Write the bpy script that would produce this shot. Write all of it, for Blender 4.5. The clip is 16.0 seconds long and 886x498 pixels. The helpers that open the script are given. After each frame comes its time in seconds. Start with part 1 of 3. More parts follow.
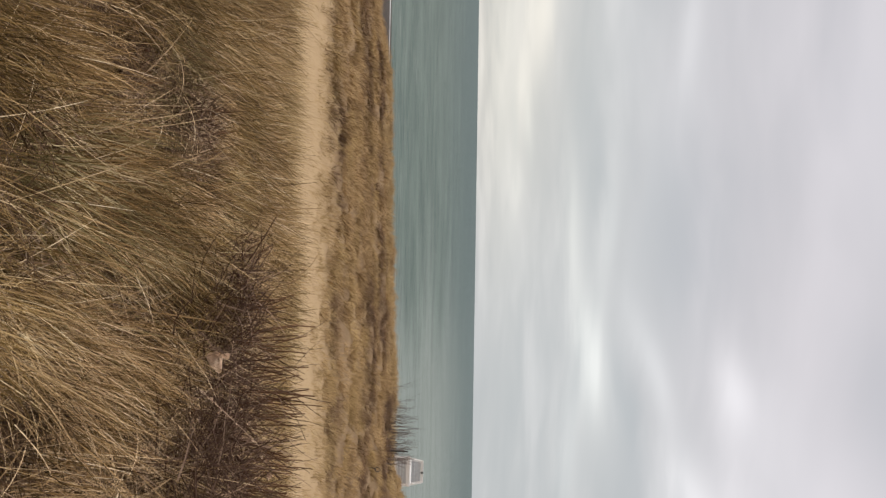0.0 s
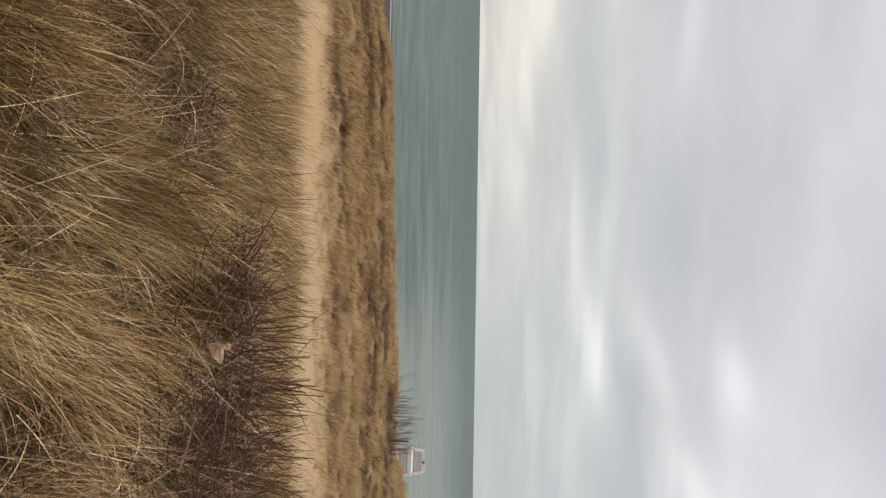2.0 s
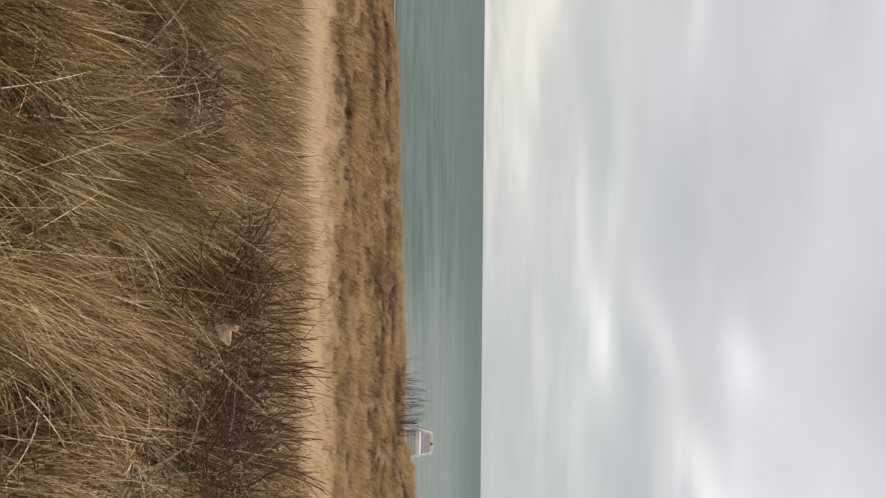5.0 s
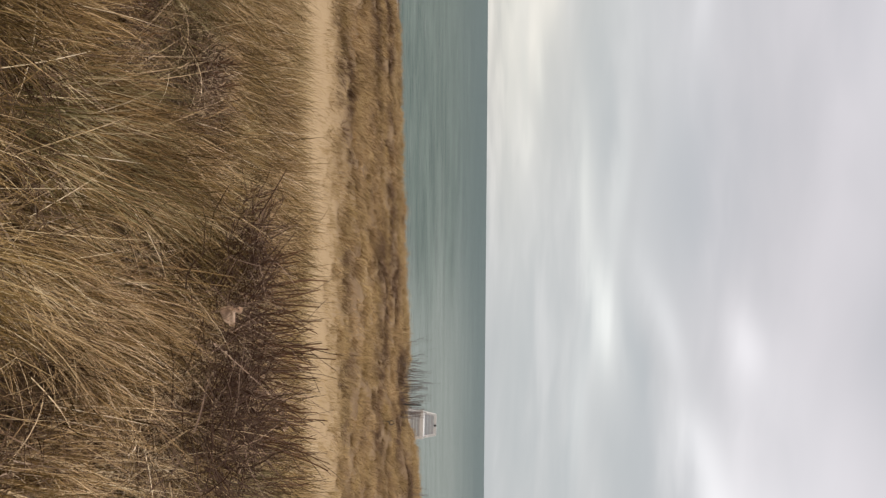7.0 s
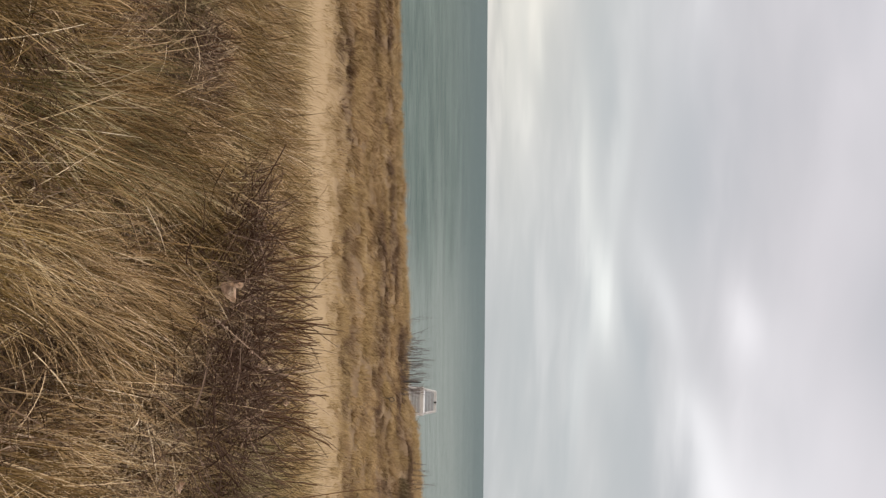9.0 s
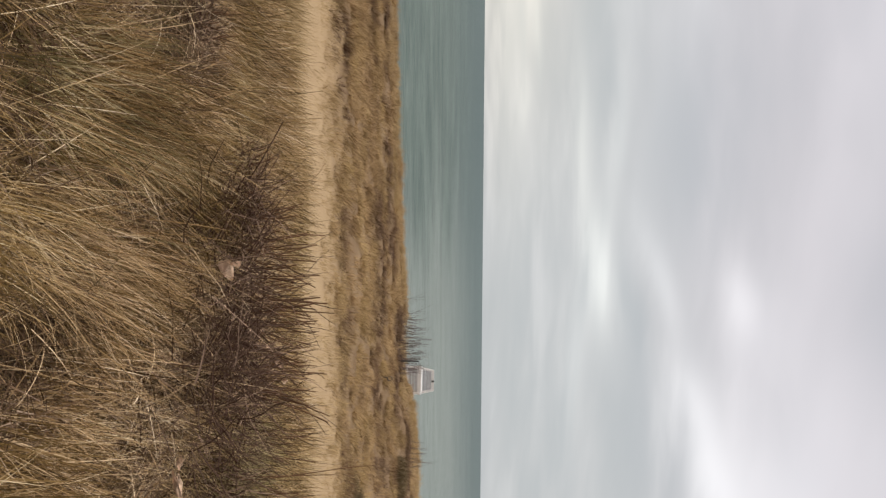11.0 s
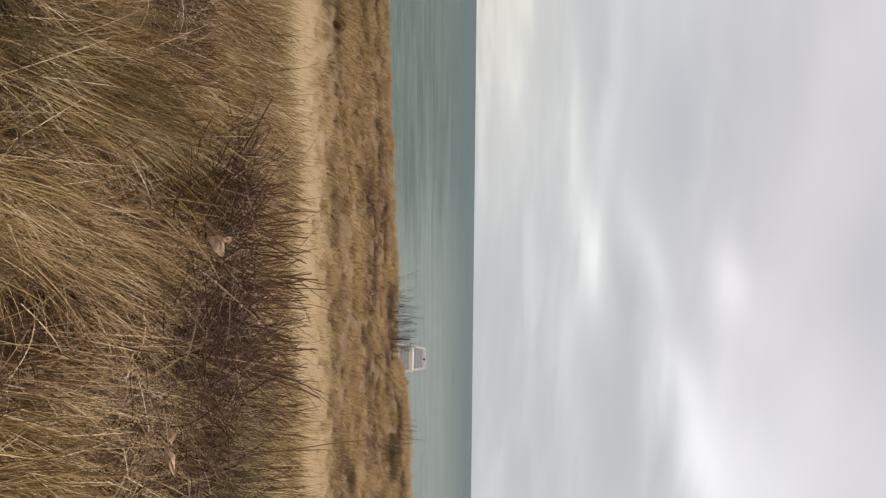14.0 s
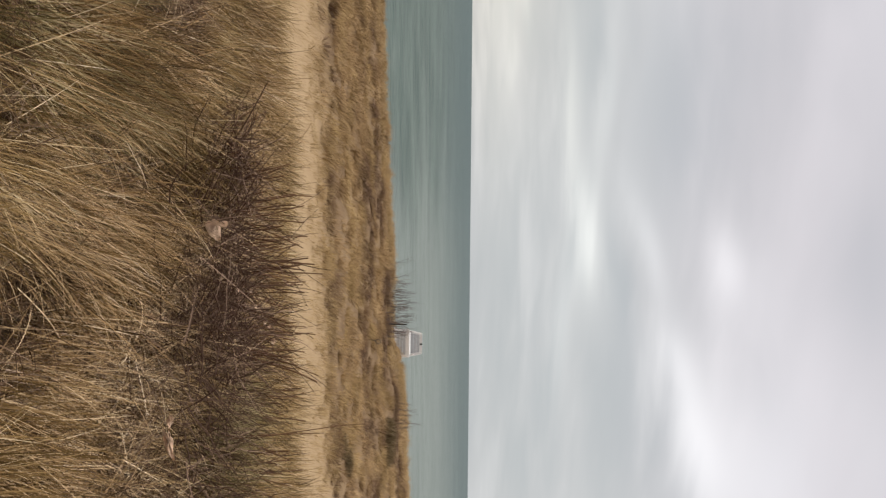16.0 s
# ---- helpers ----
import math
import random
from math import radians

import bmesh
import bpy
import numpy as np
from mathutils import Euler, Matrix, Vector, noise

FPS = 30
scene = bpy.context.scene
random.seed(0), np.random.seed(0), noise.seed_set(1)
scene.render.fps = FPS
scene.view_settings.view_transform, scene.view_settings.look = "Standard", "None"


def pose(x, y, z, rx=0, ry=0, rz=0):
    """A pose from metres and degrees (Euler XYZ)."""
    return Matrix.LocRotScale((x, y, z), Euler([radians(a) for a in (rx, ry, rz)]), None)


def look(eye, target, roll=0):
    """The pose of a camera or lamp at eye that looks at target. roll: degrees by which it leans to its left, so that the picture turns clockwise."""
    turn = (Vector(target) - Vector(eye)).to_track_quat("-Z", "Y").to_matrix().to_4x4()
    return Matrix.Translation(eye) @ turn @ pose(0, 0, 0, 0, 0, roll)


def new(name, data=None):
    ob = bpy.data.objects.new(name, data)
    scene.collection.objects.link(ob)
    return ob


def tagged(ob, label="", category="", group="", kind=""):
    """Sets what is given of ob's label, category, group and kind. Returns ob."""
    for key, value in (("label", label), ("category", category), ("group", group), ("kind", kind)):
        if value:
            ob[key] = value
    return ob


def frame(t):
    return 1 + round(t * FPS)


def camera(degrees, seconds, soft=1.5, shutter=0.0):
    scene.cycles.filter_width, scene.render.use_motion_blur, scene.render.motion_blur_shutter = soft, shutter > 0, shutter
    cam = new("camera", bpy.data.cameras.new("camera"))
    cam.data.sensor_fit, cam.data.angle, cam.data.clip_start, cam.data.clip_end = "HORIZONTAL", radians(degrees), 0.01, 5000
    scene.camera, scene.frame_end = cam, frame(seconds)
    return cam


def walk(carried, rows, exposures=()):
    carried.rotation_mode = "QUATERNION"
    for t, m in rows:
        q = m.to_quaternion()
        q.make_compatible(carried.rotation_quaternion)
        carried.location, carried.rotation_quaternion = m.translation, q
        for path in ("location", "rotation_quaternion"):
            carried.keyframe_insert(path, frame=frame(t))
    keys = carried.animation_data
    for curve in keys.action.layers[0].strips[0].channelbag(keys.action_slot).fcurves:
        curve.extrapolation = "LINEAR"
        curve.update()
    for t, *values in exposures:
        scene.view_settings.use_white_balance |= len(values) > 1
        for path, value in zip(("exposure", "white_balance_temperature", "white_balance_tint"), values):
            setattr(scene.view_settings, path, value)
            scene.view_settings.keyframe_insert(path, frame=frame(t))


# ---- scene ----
# The film is turned on its side: the true up points to the picture's right, so the camera leans 90 degrees to its left.
cam = camera(62.0, 16.0, soft=1.35)
EYE = 1.6
# seconds, metres to the right, forwards and up, then degrees: turn to the right, tilt up, lean to the right
ROWS = [
    (0, -0.0000, 0.0000, -0.0000, 0.000, -2.628, -0.856),
    (0.5, 0.0009, 0.0000, 0.0016, 0.231, -2.662, -0.849),
    (1, 0.0011, 0.0003, 0.0023, 0.413, -2.666, -0.843),
    (1.5, 0.0021, 0.0013, 0.0015, 0.597, -2.668, -0.843),
    (2, 0.0012, 0.0028, 0.0011, 0.728, -2.713, -0.847),
    (2.5, 0.0028, 0.0052, 0.0002, 0.895, -2.756, -0.728),
    (3, 0.0035, 0.0087, 0.0001, 1.060, -2.804, -0.623),
    (3.5, 0.0048, 0.0123, 0.0006, 1.277, -2.914, -0.536),
    (4, 0.0074, 0.0153, -0.0014, 1.497, -3.024, -0.527),
    (6.5, 0.0194, 0.0285, -0.0035, 3.091, -3.392, -0.467),
    (7, 0.0213, 0.0317, -0.0045, 3.418, -3.445, -0.481),
    (7.5, 0.0260, 0.0342, -0.0062, 3.818, -3.456, -0.465),
    (8, 0.0284, 0.0356, -0.0074, 4.233, -3.465, -0.472),
    (8.5, 0.0330, 0.0360, -0.0087, 4.702, -3.441, -0.480),
    (9, 0.0359, 0.0359, -0.0084, 5.120, -3.411, -0.503),
    (11.5, 0.0465, 0.0327, -0.0086, 7.012, -3.125, -0.530),
    (12, 0.0493, 0.0322, -0.0102, 7.300, -3.053, -0.548),
    (12.5, 0.0520, 0.0326, -0.0104, 7.587, -2.951, -0.643),
    (13, 0.0553, 0.0329, -0.0099, 7.847, -2.809, -0.649),
    (13.5, 0.0565, 0.0326, -0.0090, 8.125, -2.640, -0.627),
    (14, 0.0578, 0.0313, -0.0085, 8.337, -2.507, -0.646),
    (14.5, 0.0571, 0.0302, -0.0083, 8.592, -2.383, -0.669),
    (15, 0.0570, 0.0294, -0.0082, 8.838, -2.301, -0.697),
    (15.5, 0.0608, 0.0294, -0.0092, 9.132, -2.244, -0.679),
    (16, 0.0641, 0.0291, -0.0097, 9.481, -2.212, -0.563),
]


def upright(t, x, y, z, yaw, pitch, lean):
    a, e = radians(yaw), radians(pitch)
    eye = Vector((x, y, EYE + z))
    return t, look(eye, eye + Vector((math.sin(a) * math.cos(e), math.cos(a) * math.cos(e), math.sin(e))), 90 - lean)


walk(cam, [upright(*row) for row in ROWS])

# ---- world and sun ----


class Nodes:
    """A short way to write node trees."""

    def __init__(self, tree):
        self.tree = tree
        tree.nodes.clear()

    def add(self, kind, **settings):
        n = self.tree.nodes.new(kind)
        for key, value in settings.items():
            setattr(n, key, value)
        return n

    def put(self, socket, value):
        if isinstance(value, bpy.types.NodeSocket):
            self.tree.links.new(value, socket)
        else:
            socket.default_value = value

    def math(self, op, a, b=0.0, c=0.0, clamp=False):
        n = self.add("ShaderNodeMath", operation=op, use_clamp=clamp)
        for s, v in zip(n.inputs, (a, b, c)):
            self.put(s, v)
        return n.outputs[0]

    def mix(self, f, a, b, blend="MIX"):
        n = self.add("ShaderNodeMix", data_type="RGBA", blend_type=blend)
        self.put(n.inputs[0], f)
        self.put(n.inputs[6], a if isinstance(a, bpy.types.NodeSocket) else (*a, 1))
        self.put(n.inputs[7], b if isinstance(b, bpy.types.NodeSocket) else (*b, 1))
        return n.outputs[2]

    def noise(self, vec, scale, detail=4.0, rough=0.55, warp=0.0):
        n = self.add("ShaderNodeTexNoise")
        self.put(n.inputs["Vector"], vec)
        n.inputs["Scale"].default_value = scale
        n.inputs["Detail"].default_value = detail
        n.inputs["Roughness"].default_value = rough
        n.inputs["Distortion"].default_value = warp
        return n.outputs["Fac"]

    def ramp(self, f, stops):
        n = self.add("ShaderNodeValToRGB")
        self.put(n.inputs[0], f)
        e = n.color_ramp.elements
        while len(e) < len(stops):
            e.new(0.5)
        for el, (p, c) in zip(e, stops):
            el.position = p
            el.color = (*c, 1) if isinstance(c, tuple) else (c, c, c, 1)
        return n.outputs[0]

    def span(self, v, a, b, c=0.0, d=1.0, smooth=True):
        n = self.add("ShaderNodeMapRange", interpolation_type="SMOOTHSTEP" if smooth else "LINEAR")
        for s, w in zip(n.inputs, (v, a, b, c, d)):
            self.put(s, w)
        return n.outputs[0]

    def scaled(self, vec, sx, sy, sz):
        n = self.add("ShaderNodeVectorMath", operation="MULTIPLY")
        self.put(n.inputs[0], vec)
        n.inputs[1].default_value = (sx, sy, sz)
        return n.outputs[0]


SUN_TURN, SUN_HEIGHT = radians(-55), radians(48)   # turn from the view's line to the right, height

world = bpy.data.worlds.new("overcast")
scene.world = world
world.use_nodes = True
w = Nodes(world.node_tree)
sky = w.add("ShaderNodeTexSky", sky_type="NISHITA", sun_disc=False, sun_elevation=SUN_HEIGHT, sun_rotation=SUN_TURN)
way = w.add("ShaderNodeTexCoord").outputs["Generated"]
xyz = w.add("ShaderNodeSeparateXYZ")
w.put(xyz.inputs[0], way)
dx, dy, dz = xyz.outputs
up = w.math("MAXIMUM", dz, 0.0)
flat = w.math("ADD", up, 0.20)
deck = w.add("ShaderNodeCombineXYZ")       # the cloud deck, laid out as a plane overhead
w.put(deck.inputs[0], w.math("DIVIDE", dx, flat))
w.put(deck.inputs[1], w.math("DIVIDE", dy, flat))
broad = w.noise(w.scaled(deck.outputs[0], 0.55, 0.8, 1), 1.0, 5, 0.5, 0.4)
fine = w.noise(w.scaled(deck.outputs[0], 1.0, 2.0, 1), 1.6, 4, 0.45, 0.3)
cloud = w.math("ADD", w.math("MULTIPLY", broad, 0.65), w.math("MULTIPLY", fine, 0.35))
grey = w.ramp(cloud, ((0.34, (0.53, 0.545, 0.565)), (0.5, (0.615, 0.615, 0.63)), (0.66, (0.73, 0.72, 0.735))))
# thin places in the deck: turn and height in degrees, half-widths, slant, brightness
THIN = [
    (8.6, 8.9, 4.2, 1.15, 0.06, 0.32, (1.0, 0.98, 0.91)),
    (14.5, 7.0, 5.5, 0.9, -0.10, 0.09, (1.0, 1.0, 0.97)),
    (-1.0, 7.5, 6.0, 0.8, 0.06, 0.15, (1.0, 0.98, 0.86)),
    (-2.0, 9.8, 6.5, 0.7, -0.04, 0.09, (1.0, 1.0, 0.94)),
    (9.3, 13.5, 3.8, 0.95, 0.24, 0.13, (1.0, 1.0, 1.0)),
    (11.0, 19.0, 2.6, 1.0, 0.05, 0.14, (1.0, 1.0, 1.0)),
    (12.5, 20.5, 5.0, 2.6, 0.1, 0.06, (1.0, 0.99, 1.0)),
    (23.2, 15.9, 5.5, 2.0, 0.14, 0.22, (1.0, 0.99, 0.98)),
    (17.5, 15.2, 3.0, 1.5, 0.25, 0.12, (1.0, 0.99, 0.99)),
    (27.0, 19.0, 8.0, 4.5, 0.2, 0.20, (1.0, 1.0, 1.0)),
    (22.0, 24.0, 9.0, 5.0, 0.1, 0.12, (1.0, 0.99, 1.0)),
    (-18.0, 4.6, 4.5, 1.1, -0.02, 0.24, (1.0, 0.88, 0.72)),
    (-11.5, 3.5, 3.2, 0.6, -0.02, 0.14, (1.0, 0.92, 0.80)),
    (-4.5, 3.0, 2.4, 0.5, 0.0, 0.10, (1.0, 0.95, 0.86)),
    (-14.0, 2.0, 12.0, 1.6, 0.0, 0.13, (1.0, 0.98, 0.90)),
    (-16.3, 15.2, 5.0, 0.8, 0.02, 0.10, (1.0, 1.0, 1.0)),
    (-12.0, 27.0, 14.0, 4.0, 0.0, 0.08, (1.0, 0.98, 1.0)),
]
# thick places in the deck: turn, height, half-widths, slant, share
THICK = [
    (17.0, 2.0, 14.0, 3.4, 0.0, 0.40),
    (-1.0, 15.2, 8.0, 2.6, 0.0, 0.65),
    (12.0, 11.3, 4.5, 1.0, 0.10, 0.6),
    (-10.0, 8.2, 6.0, 1.2, 0.0, 0.45),
    (10.5, 27.5, 6.0, 2.2, 0.0, 0.35),
    (20.0, 11.0, 5.0, 1.8, 0.05, 0.35),
]
turn = w.math("MULTIPLY", w.math("ARCTAN2", dx, dy), 180 / math.pi)
height = w.math("MULTIPLY", w.math("ARCSINE", dz), 180 / math.pi)
stir = w.math("MULTIPLY", w.math("SUBTRACT", fine, 0.5), 7.0)


def spot(az, el, wide, tall, slant, gain):
    """A soft stretched spot in the deck."""
    a = w.math("SUBTRACT", turn, az)
    b = w.math("SUBTRACT", w.math("SUBTRACT", height, el), w.math("MULTIPLY", a, slant))
    b = w.math("ADD", b, w.math("MULTIPLY", stir, 0.34 * tall))
    a = w.math("ADD", a, w.math("MULTIPLY", stir, 0.55))
    q = w.math("ADD", w.math("POWER", w.math("ABSOLUTE", w.math("DIVIDE", a, wide)), 2.0),
               w.math("POWER", w.math("ABSOLUTE", w.math("DIVIDE", b, tall)), 2.0))
    return w.math("MULTIPLY", w.math("EXPONENT", w.math("MULTIPLY", q, -1.0)), gain)


for *where, share in THICK:
    grey = w.mix(spot(*where, share), grey, (0.488, 0.515, 0.542))
for *where, gain, tone in THIN:
    grey = w.mix(1.0, grey, w.mix(spot(*where, gain), (0, 0, 0), tone), "ADD")
warm = w.math("MULTIPLY", w.span(turn, 10.0, -16.0, 0.0, 1.0), w.span(height, 12.0, 0.0))
grey = w.mix(w.math("MULTIPLY", warm, 0.7), grey, w.mix(1.0, grey, (1.10, 1.04, 0.94), "MULTIPLY"))
grey = w.mix(w.span(height, 18.0, 8.0), grey, w.mix(1.0, grey, (0.988, 1.008, 0.992), "MULTIPLY"))
lilac = w.span(height, 8.0, 26.0)
grey = w.mix(lilac, grey, w.mix(1.0, grey, (1.03, 1.0, 1.025), "MULTIPLY"))
# an overcast sky is brightest overhead
over = w.mix(w.span(dz, 0.46, 0.95), grey, (2.1, 2.06, 2.02))
cover = w.mix(0.96, w.mix(1.0, sky.outputs[0], (0.08, 0.08, 0.08), "MULTIPLY"), over)
back = w.add("ShaderNodeBackground")
w.put(back.inputs[0], cover)
back.inputs[1].default_value = 1.0
w.put(w.add("ShaderNodeOutputWorld").inputs[0], back.outputs[0])

lamp = bpy.data.lights.new("sun", "SUN")
lamp.energy, lamp.angle, lamp.color = 1.5, radians(16), (1.0, 0.95, 0.88)
sun_way = Vector((math.sin(SUN_TURN) * math.cos(SUN_HEIGHT), math.cos(SUN_TURN) * math.cos(SUN_HEIGHT), math.sin(SUN_HEIGHT)))
new("sun", lamp).matrix_world = look(sun_way * 50, (0, 0, 0))

# ---- materials ----


def material(name, build):
    m = bpy.data.materials.new(name)
    m.use_nodes = True
    n = Nodes(m.node_tree)
    shader = n.add("ShaderNodeBsdfPrincipled")
    n.put(n.add("ShaderNodeOutputMaterial").inputs[0], shader.outputs[0])
    build(n, shader.inputs)
    return m


def place(n):
    return n.add("ShaderNodeTexCoord").outputs["Object"]


def split(n, vec):
    s = n.add("ShaderNodeSeparateXYZ")
    n.put(s.inputs[0], vec)
    return s.outputs


def bump(n, s, h, strength, distance):
    b = n.add("ShaderNodeBump")
    b.inputs["Strength"].default_value, b.inputs["Distance"].default_value = strength, distance
    n.put(b.inputs["Height"], h)
    n.put(s["Normal"], b.outputs[0])


def grass_look(stops, tint, patch=0.7, clump=2.4, keen=0.4, gloss=0.07):
    """Blades coloured by their own tone and that of their tuft, with patches of a second tint."""
    def build(n, s):
        own = n.add("ShaderNodeAttribute", attribute_name="tone").outputs["Fac"]
        p = place(n)
        tuft = n.span(n.noise(p, clump, 3), 0.34, 0.66)
        c = n.ramp(n.math("ADD", n.math("MULTIPLY", own, 1.0 - keen), n.math("MULTIPLY", tuft, keen)), stops)
        big = n.span(n.noise(p, patch, 3), 0.42, 0.60)
        c = n.mix(n.math("MULTIPLY", big, 0.6), c, n.mix(1.0, c, tint, "MULTIPLY"))
        c = n.mix(n.span(n.noise(p, 45.0, 2), 0.5, 0.75, 0.0, 0.3), c, (0.17, 0.105, 0.055))
        n.put(s["Base Color"], c)
        s["Roughness"].default_value = 0.6
        s["Specular IOR Level"].default_value = gloss
    return build


STRAW = ((0.0, (0.036, 0.020, 0.008)), (0.22, (0.080, 0.046, 0.017)), (0.45, (0.175, 0.104, 0.038)),
         (0.66, (0.37, 0.228, 0.100)), (0.85, (0.67, 0.475, 0.287)), (1.0, (0.93, 0.76, 0.57)))
PALE = ((0.0, (0.22, 0.142, 0.064)), (0.5, (0.37, 0.255, 0.126)), (1.0, (0.58, 0.42, 0.235)))
TUSSOCK = ((0.0, (0.085, 0.047, 0.028)), (0.22, (0.130, 0.075, 0.042)), (0.42, (0.205, 0.126, 0.060)), (0.7, (0.345, 0.222, 0.105)), (1.0, (0.52, 0.36, 0.188)))
# dead grass; its dark end also paints the shade low between tufts
DEAD_SHADED = ((0.0, (0.036, 0.021, 0.012)), (0.45, (0.078, 0.046, 0.026)), (0.8, (0.19, 0.120, 0.072)), (1.0, (0.56, 0.43, 0.31)))
SCRUB = ((0.0, (0.100, 0.070, 0.038)), (0.5, (0.180, 0.130, 0.068)), (1.0, (0.30, 0.218, 0.118)))
mat_grass = material("marram_straw", grass_look(STRAW, (0.76, 0.80, 0.60), keen=0.18))
mat_tussock = material("tussock_straw", grass_look(TUSSOCK, (0.86, 0.88, 0.72), 0.35, 0.9, 0.10))
mat_shaded_litter = material("dead_grass", grass_look(DEAD_SHADED, (0.75, 0.70, 0.70), 1.5, gloss=0.04))
mat_pale = material("pale_marram", grass_look(PALE, (0.85, 0.85, 0.80)))
mat_scrub = material("olive_scrub", grass_look(SCRUB, (0.8, 0.8, 0.8)))


def sand_look(n, s):
    p = place(n)
    x, y, z = split(n, p)
    c = n.mix(n.noise(p, 3.0, 5), (0.285, 0.194, 0.106), (0.37, 0.262, 0.152))
    c = n.mix(n.span(n.noise(p, 160.0, 3), 0.5, 0.8, 0.0, 0.4), c, (0.19, 0.132, 0.078))
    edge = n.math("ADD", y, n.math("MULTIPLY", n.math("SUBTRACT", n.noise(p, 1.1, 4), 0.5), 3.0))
    # dead litter, coloured darker to stand in for shade under the blades
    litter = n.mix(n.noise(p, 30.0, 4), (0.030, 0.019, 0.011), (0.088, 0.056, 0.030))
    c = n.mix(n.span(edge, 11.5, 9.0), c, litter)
    thatch = n.mix(n.noise(p, 12.0, 4), (0.100, 0.061, 0.034), (0.225, 0.145, 0.078))
    belt = n.math("MULTIPLY", n.span(edge, 23.6, 27.0), n.span(edge, 47.5, 46.0))
    c = n.mix(n.math("MULTIPLY", belt, n.span(n.noise(p, 0.45, 4), 0.36, 0.55, 0.6, 0.95)), c, thatch)
    wet = n.span(edge, 58.0, 66.0)
    c = n.mix(wet, c, (0.036, 0.026, 0.020))
    s["Specular IOR Level"].default_value = 0.15
    n.put(s["Base Color"], c)
    n.put(s["Roughness"], n.span(wet, 0.0, 1.0, 0.92, 0.75))
    bump(n, s, n.math("ADD", n.noise(p, 22.0, 6), n.math("MULTIPLY", n.noise(p, 2.5, 3), 3.0)), 0.6, 0.02)


def sea_look(n, s):
    p = place(n)
    x, y, z = split(n, p)
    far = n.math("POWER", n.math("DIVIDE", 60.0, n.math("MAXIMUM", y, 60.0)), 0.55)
    row = n.add("ShaderNodeCombineXYZ")            # streaks of wind and swell, run along the shore
    n.put(row.inputs[0], n.math("MULTIPLY", n.math("DIVIDE", x, n.math("MAXIMUM", y, 60.0)), 7.0))
    n.put(row.inputs[1], n.math("MULTIPLY", n.math("LOGARITHM", n.math("MAXIMUM", y, 20.0), 2.718), 9.0))
    streak = n.noise(row.outputs[0], 1.0, 5, 0.6)
    c = n.mix(n.span(streak, 0.32, 0.70), (0.042, 0.067, 0.056), (0.082, 0.113, 0.096))
    # paler towards the right: the brighter sky's reflection, put into the water's colour
    sky_sheen = n.span(n.math("ADD", n.math("DIVIDE", x, n.math("MAXIMUM", y, 60.0)), n.math("MULTIPLY", n.math("SUBTRACT", n.noise(row.outputs[0], 0.35, 3), 0.5), 0.5)), -0.05, 0.28)
    c = n.mix(n.math("MULTIPLY", sky_sheen, 0.58), c, (0.205, 0.228, 0.210))
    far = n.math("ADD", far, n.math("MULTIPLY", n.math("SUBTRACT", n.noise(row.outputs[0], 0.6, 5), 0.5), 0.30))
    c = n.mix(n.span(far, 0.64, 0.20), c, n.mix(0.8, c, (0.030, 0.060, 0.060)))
    c = n.mix(n.span(n.noise(n.scaled(p, 0.25, 1, 1), 0.7, 3), 0.6, 0.75, 0.0, 0.5), c, (0.20, 0.212, 0.195))
    n.put(s["Base Color"], c)
    s["Roughness"].default_value = 0.5
    s["Specular IOR Level"].default_value = 0.15
    bump(n, s, n.math("ADD", n.noise(n.scaled(p, 0.35, 1, 1), 0.9, 4), n.noise(n.scaled(p, 0.5, 1.2, 1), 0.12, 3)), 0.8, 0.5)


def bark_look(low, high):
    def build(n, s):
        p = place(n)
        r = n.add("ShaderNodeNewGeometry").outputs["Random Per Island"]
        c = n.mix(n.noise(n.scaled(p, 1, 1, 0.3), 60.0, 4), low, high)
        c = n.mix(n.math("MULTIPLY", n.math("POWER", r, 6.0), 0.9), c, (0.40, 0.270, 0.190))
        n.put(s["Base Color"], c)
        s["Roughness"].default_value = 0.8
        s["Specular IOR Level"].default_value = 0.05
        bump(n, s, n.noise(n.scaled(p, 1, 1, 0.3), 180.0, 3), 0.5, 0.002)
    return build


def leaf_look(n, s):
    p = place(n)
    c = n.mix(n.noise(p, 40.0, 4), (0.62, 0.42, 0.275), (0.82, 0.63, 0.46))
    c = n.mix(n.span(n.noise(p, 24.0, 4), 0.48, 0.66, 0.0, 0.6), c, (0.30, 0.16, 0.095))
    c = n.mix(n.span(n.noise(p, 130.0, 3), 0.55, 0.7, 0.0, 0.6), c, (0.20, 0.10, 0.06))
    n.put(s["Base Color"], c)
    s["Roughness"].default_value = 0.65
    bump(n, s, n.noise(p, 90.0, 4), 0.6, 0.004)


def paint_look(n, s):
    p = place(n)
    c = n.mix(n.noise(n.scaled(p, 1, 1, 4), 3.0, 5), (0.55, 0.53, 0.515), (0.68, 0.655, 0.635))
    c = n.mix(n.span(n.noise(p, 14.0, 5), 0.58, 0.72, 0.0, 0.7), c, (0.38, 0.33, 0.28))
    n.put(s["Base Color"], c)
    s["Roughness"].default_value = 0.7
    bump(n, s, n.noise(n.scaled(p, 6, 6, 1), 12.0, 4), 0.4, 0.004)


def plain_look(color, rough, scale=20.0):
    def build(n, s):
        p = place(n)
        n.put(s["Base Color"], n.mix(n.noise(p, scale, 4), tuple(0.75 * v for v in color), tuple(min(1.0, 1.2 * v) for v in color)))
        s["Roughness"].default_value = rough
    return build


